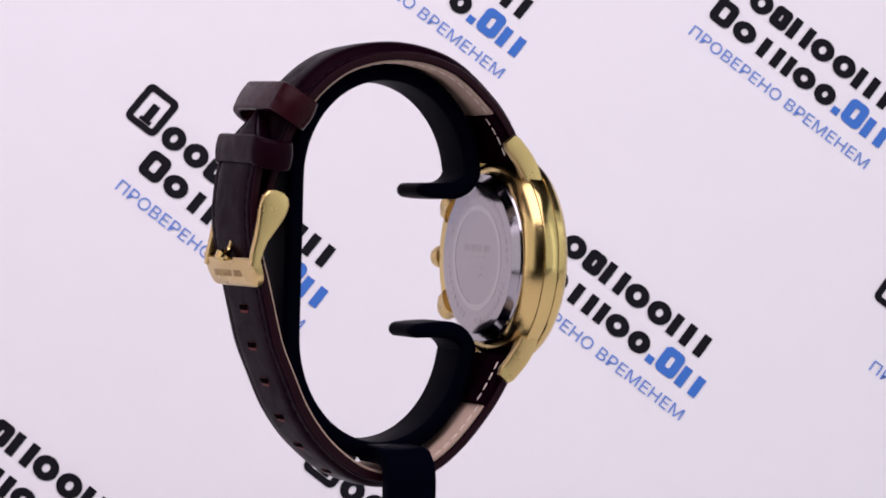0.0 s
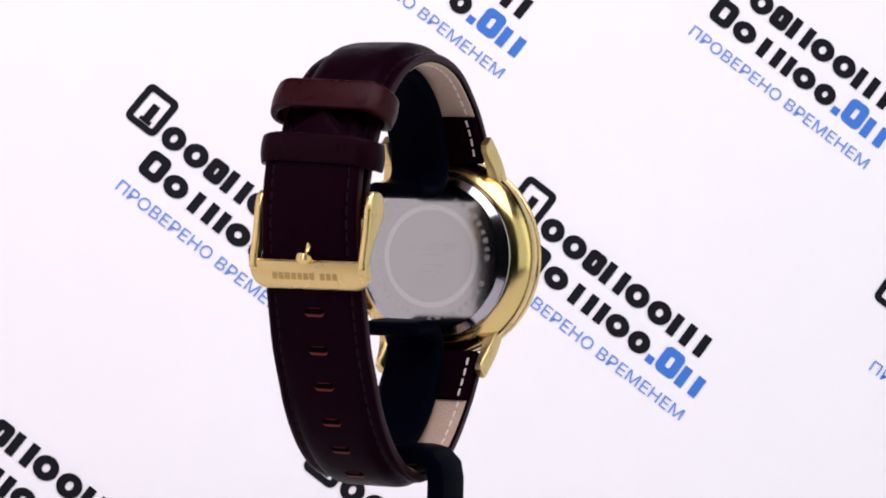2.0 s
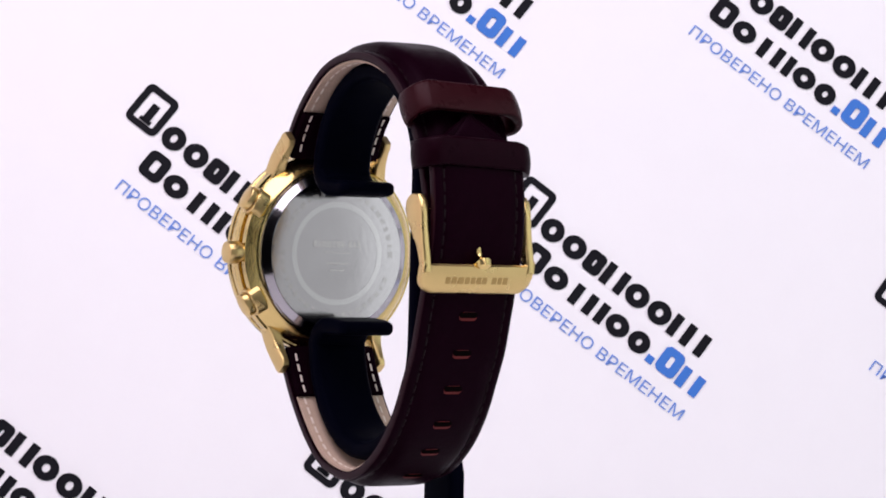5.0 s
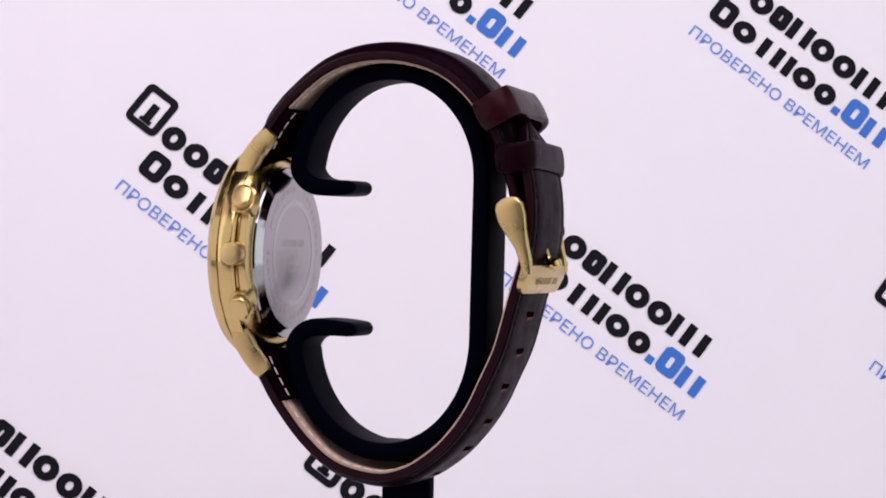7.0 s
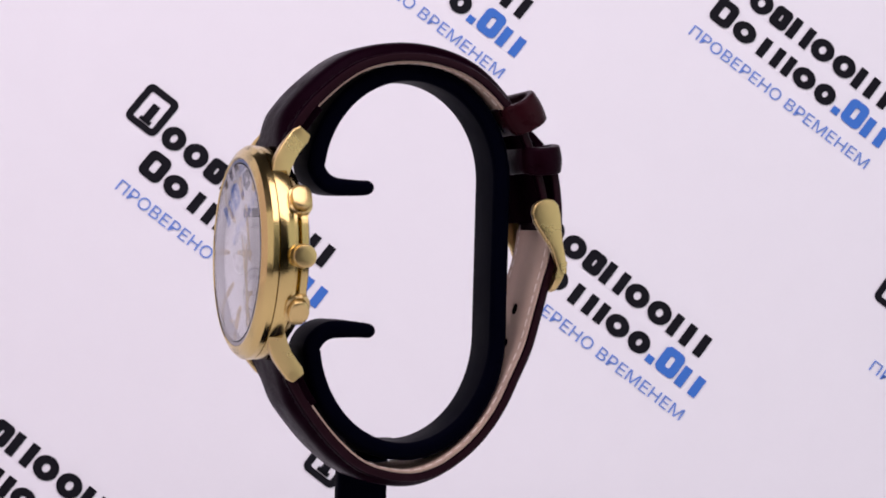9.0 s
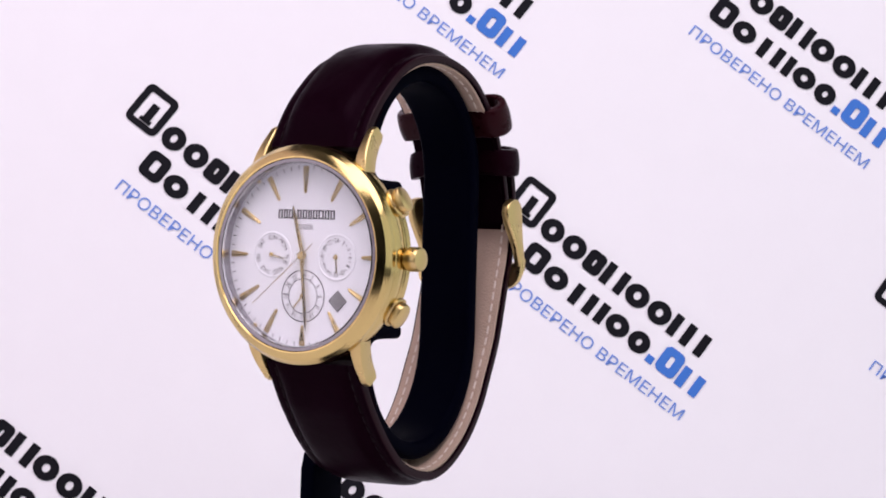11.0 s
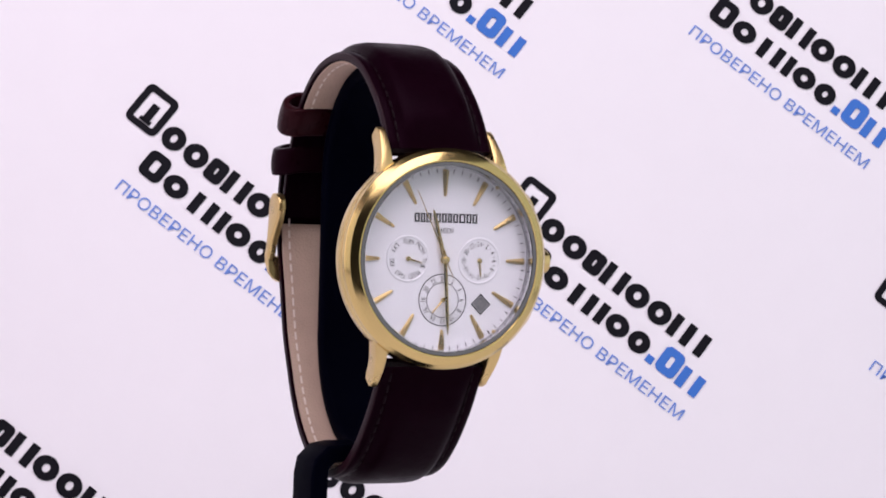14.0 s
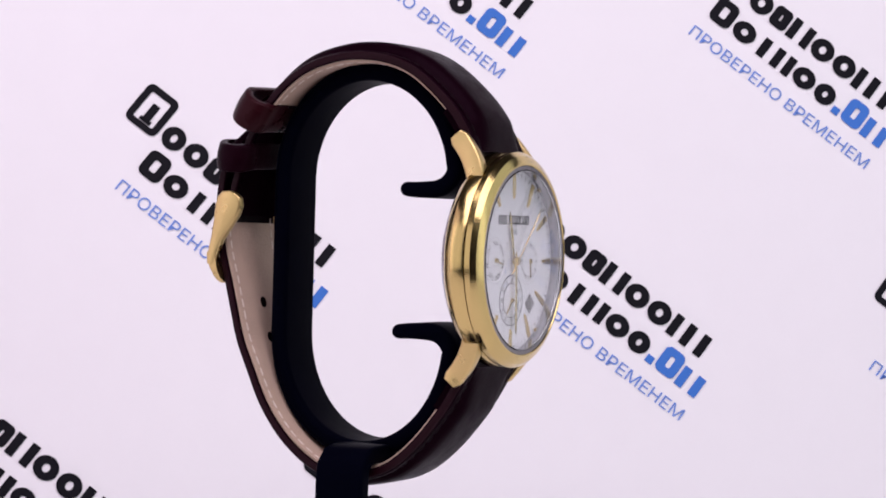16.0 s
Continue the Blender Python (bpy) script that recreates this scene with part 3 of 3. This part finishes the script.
    part("numeral", on_dial(centred("5", 1.25, 1.0), 7.9, -8.2, -27.27, 45), INK, dial, smooth=False, recalc=False)


def build_hand(watch, name, angle, length, tail, w0, w1, y, mat, x=0.0, z=0.0, hub=0.8):
    rings = []
    for r, w in ((-tail, w1), (0, w0), (length * 0.85, w0 * 0.8), (length, w1 * 0.5)):
        rings.append([Vector((-w, y, r)), Vector((0, y - 0.14, r)), Vector((w, y, r)), Vector((w, y + 0.08, r)), Vector((-w, y + 0.08, r))])
    bm = skin(rings)
    bm.transform(pose(0, 0, 0, 0, angle, 0))
    join(bm, lathe([(hub, y + 0.12), (hub, y - 0.16), (hub * 0.8, y - 0.26), (0.02, y - 0.3)], 24))
    return part(name, mm(bm, pose(x, 0, z)), mat, watch, smooth=False)


def build_pointers(watch):
    build_hand(watch, "hour_hand", -15.0, 9.6, 1.5, 0.42, 0.16, -27.75, GOLD)
    minute = build_hand(watch, "minute_hand", 0.0, 14.0, 1.8, 0.38, 0.14, -28.1, GOLD)
    build_hand(watch, "small_hand", 104.0, 3.0, 0.6, 0.16, 0.10, -27.5, GOLD, -7.25, 0.05, 0.45)
    build_hand(watch, "small_hand", 174.0, 3.0, 0.6, 0.16, 0.10, -27.5, GOLD, 7.35, -0.1, 0.45)
    build_hand(watch, "small_hand", 221.0, 3.3, 0.6, 0.16, 0.10, -27.5, GOLD, 0.0, -7.5, 0.45)
    hand = build_hand(watch, "second_hand", 0.0, 14.2, 3.5, 0.10, 0.08, -28.45, GOLD, 0, 0, 0.7)
    return minute, hand


def build_crystal(watch):
    c = part("crystal", mm(lathe([(0.01, -29.5), (17.1, -29.5), (17.2, -30.3), (17.1, -30.5), (9.0, -30.72), (0.01, -30.78)], 96)), GLASS, watch, "clear flat glass crystal")
    c.visible_shadow = False


def build_keeper(watch, y, z, lean, half_x, half_n, height, mat, shift=0.0):
    """A leather loop round both straps: lean is the strap's tilt there in degrees."""
    rings = []
    n = 9
    outer = rounded(-half_x, -half_n, half_x, half_n, min(3.75, half_n * 0.97), 9)
    for k in range(n):
        u = k / (n - 1)
        v = (u - 0.5) * height
        puff = 0.30 * math.sin(math.pi * u)
        rings.append([Vector((x * (1 + puff / half_x), o * (1 + puff / half_n), v)) for x, o in outer])
    for k in range(n):
        u = 1 - k / (n - 1)
        v = (u - 0.5) * height
        rings.append([Vector((x * (1 - 1.35 / half_x), o * (1 - 1.35 / half_n), v)) for x, o in outer])
    rings.append([p.copy() for p in rings[0]])
    bm = skin(rings, True, False)
    bmesh.ops.remove_doubles(bm, verts=bm.verts, dist=0.001)
    rim = [e for e in bm.edges if abs(abs((e.verts[0].co.z + e.verts[1].co.z) / 2) - height / 2) < 0.01 and abs(e.verts[0].co.z - e.verts[1].co.z) < 0.01]
    bmesh.ops.bevel(bm, geom=rim, offset=0.3, segments=2, affect="EDGES", profile=0.5)
    bm.transform(pose(0, 0, 0, lean, 0, 0))
    for v in bm.verts:
        v.co.z -= 1.5 * (v.co.x / half_x) ** 2 - 0.5 * v.co.x / half_x
    bm.transform(pose(shift, y, z))
    return part("keeper", mm(bm), mat, watch, "brown leather strap keeper loop")


def build_buckle(watch):
    # plate with round lower corners, slightly bowed
    rings = []
    for k in range(41):
        x = -12.2 * math.cos(math.pi * k / 40)
        c = max(0.0, abs(x) - 9.4) / 2.8
        low = -6.3 + 2.8 * (1 - math.sqrt(max(0.0, 1 - c * c)))
        high = -0.9 + 0.9 * max(0.0, abs(x) - 10.2) / 2.0
        mid, half = (low + high) / 2, (high - low) / 2
        bow = 0.7 * (x / 12.2) ** 2
        rings.append([Vector((x, 33.3 - bow + a + 0.30 * (mid + b * half + 1.0), mid + b * half)) for a, b in ((-0.8, 0.92), (0.1, 1.0), (0.62, 0.86), (0.8, 0.5), (0.86, 0), (0.78, -0.55), (0.55, -0.88), (0.0, -1.0), (-0.8, -0.92), (-0.9, 0))])
    buckle = part("buckle", mm(skin(rings)), BRUSHED, watch, "polished gold pin buckle")
    for sx in (-1, 1):
        rings = []
        for y, z, r in ((28.1, 11.7, 0.9), (28.3, 11.2, 2.2), (28.7, 9.9, 2.9), (29.3, 7.9, 2.8), (30.3, 5.2, 2.05), (31.4, 2.6, 1.35), (32.2, 0.0, 1.15), (32.6, -1.8, 1.0), (32.8, -2.6, 0.7)):
            d = Vector((0.30, -0.95))
            nrm = Vector((0.95, 0.30))
            ring = []
            for x, o in rounded(-0.85, -r, 0.85, r, min(0.55, r * 0.5), 3):
                ring.append(Vector((sx * 11.4 + x, y + nrm.x * o, z + nrm.y * o)))
            rings.append(ring)
        part("buckle_arm", mm(skin(rings)), BRUSHED, buckle)
    rod = bmesh.new()
    bmesh.ops.create_cone(rod, cap_ends=True, segments=14, radius1=0.55, radius2=0.55, depth=22.4, matrix=pose(0, 30.1, 8.8, 0, 90))
    part("pin_bar", mm(rod), GOLD, buckle)
    path, _ = smooth_path([(31.9, 4.2), (32.4, 2.4), (32.9, 0.9), (33.6, -0.2), (34.35, -0.8), (34.4, -1.6)], 14)
    rings = []
    for i, (p, t, nn) in enumerate(frames_of(path, 1)):
        r = 0.55 if i < 9 else (0.85, 1.3, 1.7, 1.6, 1.05)[i - 9]
        rings.append([Vector((r * math.cos(2 * math.pi * k / 14), p.x + nn.x * r * math.sin(2 * math.pi * k / 14), p.y + nn.y * r * math.sin(2 * math.pi * k / 14))) for k in range(14)])
    part("prong", mm(skin(rings)), GOLD, buckle)
    x = -6.3
    for w in (1.0, 0.9, 1.0, -0.6, 0.95, 1.0, 0.9, 1.0, 1.2, 1.0, 1.0):
        if w > 0:
            part("engraved_mark", mm(box(w, 0.06, 1.3, pose(x + w / 2, 33.30 - 0.62 * ((x + w / 2) / 11.7) ** 2, -3.9, -16.7))), MARK_GOLD, buckle, smooth=False)
        x += abs(w) + 0.3


def build_watch():
    w = thing("wristwatch", pose(0, 0, HUB), "gold wristwatch with white dial and buckled dark brown leather strap", "watch")
    build_case(w)
    build_dial(w)
    pointers = build_pointers(w)
    build_crystal(w)
    for ob in w.children:
        ob.location.y = BACKSET * MM
        if ob.name.startswith(("dial", "hour_hand", "small_hand")):
            ob.location.z = -0.2 * MM
    build_strap("upper_strap", UPPER, 1, 90, lambda s: 10.5 - 0.5 * s, lambda s: 1.9 - 0.3 * s,
                lambda s: (3.9 if s < 0.55 else 3.9 - 1.7 * (s - 0.55) / 0.45) * min(1, 0.55 + s * 6), w, "padded dark brown leather buckle strap", (0.13, 0.73))
    strap, fr, run = build_strap("lower_strap", LOWER, -1, 130,
                                 lambda s: (10.5 - 0.6 * s) if s < 0.93 else max(0.8, 9.94 * (1 - ((s - 0.93) / 0.07) ** 1.25)),
                                 lambda s: 1.9 - 0.2 * s, LOWER_PAD, w,
                                 "padded dark brown leather strap with punched holes", (0.085, 0.82))
    # slotted holes along the long strap, their inner shade put on as near-black slabs
    for z in (-10.7, -18.0, -24.8, -31.3, -37.2, -42.1):
        j = min((i for i in range(40, 118) if fr[i][0].x > 3), key=lambda i: abs(fr[i][0].y + fr[i][2].y * LOWER_PAD(i / 129) - z))
        p, t, nn = fr[j]
        pad = LOWER_PAD(j / 129)
        turn = Matrix(((1, 0, 0), (0, t.x, nn.x), (0, t.y, nn.y))).to_4x4()
        for nm, mat, sx, sy, h, o in (("hole_edge", RED_EDGE, 1.94, 0.84, 0.10, pad + 0.01), ("hole_shade_slab", HOLE, 1.95, 0.56, 0.10, pad + 0.04)):
            bm = skin([[(x, y, -h) for x, y in rounded(-sx, -sy, sx, sy, sy * 0.9, 4)], [(x, y, h) for x, y in rounded(-sx, -sy, sx, sy, sy * 0.9, 4)]])
            up = 0.25 if nm == "hole_shade_slab" else 0.0
            m = Matrix.Translation((0, p.x + nn.x * o + t.x * up, p.y + nn.y * o + t.y * up)) @ turn
            part(nm, mm(bm, m), mat, strap)
        bm = skin([[(1.1 * math.cos(a), 1.1 * math.sin(a), hh) for a in [2 * math.pi * q / 16 for q in range(16)]] for hh in (-0.1, 0.1)])
        part("hole_shade_slab", mm(bm, Matrix.Translation((0, p.x - nn.x * 0.40, p.y - nn.y * 0.40)) @ turn), HOLE, strap)
    build_keeper(w, 24.7, 29.1, 30, 12.4, 3.9, 6.1, KEEPER, -0.4)
    build_keeper(w, 28.8, 20.2, 5, 12.2, 3.9, 5.4, DARK_KEEPER, -0.3)
    build_buckle(w)
    return w, pointers


build_setting()
build_backdrop()
stand = build_stand()
watch, (minute_hand, second_hand) = build_watch()


# ---------------------------------------------------------------- what moves
def motions():
    rows = []
    for k in range(33):
        t = k * 0.5
        rows.append((t, pose(SHIFT, 0, HUB, 0, TILT, 0) @ pose(0, 0, 0, 0, 0, RATE * (t - FRONT))))
    walk(stand, rows)
    walk(watch, rows)
    # the watch runs about six times too fast in this clip
    for hand, at, rate in ((second_hand, 282.0, 35.0), (minute_hand, 175.3, 0.58)):
        rows = []
        for k in range(33):
            t = k * 0.5
            rows.append((t, pose(CX * MM, BACKSET * MM, -0.2 * MM, 0, at + rate * (t - 12.5)) @ pose(-CX * MM, 0, 0)))
        walk(hand, rows)


motions()
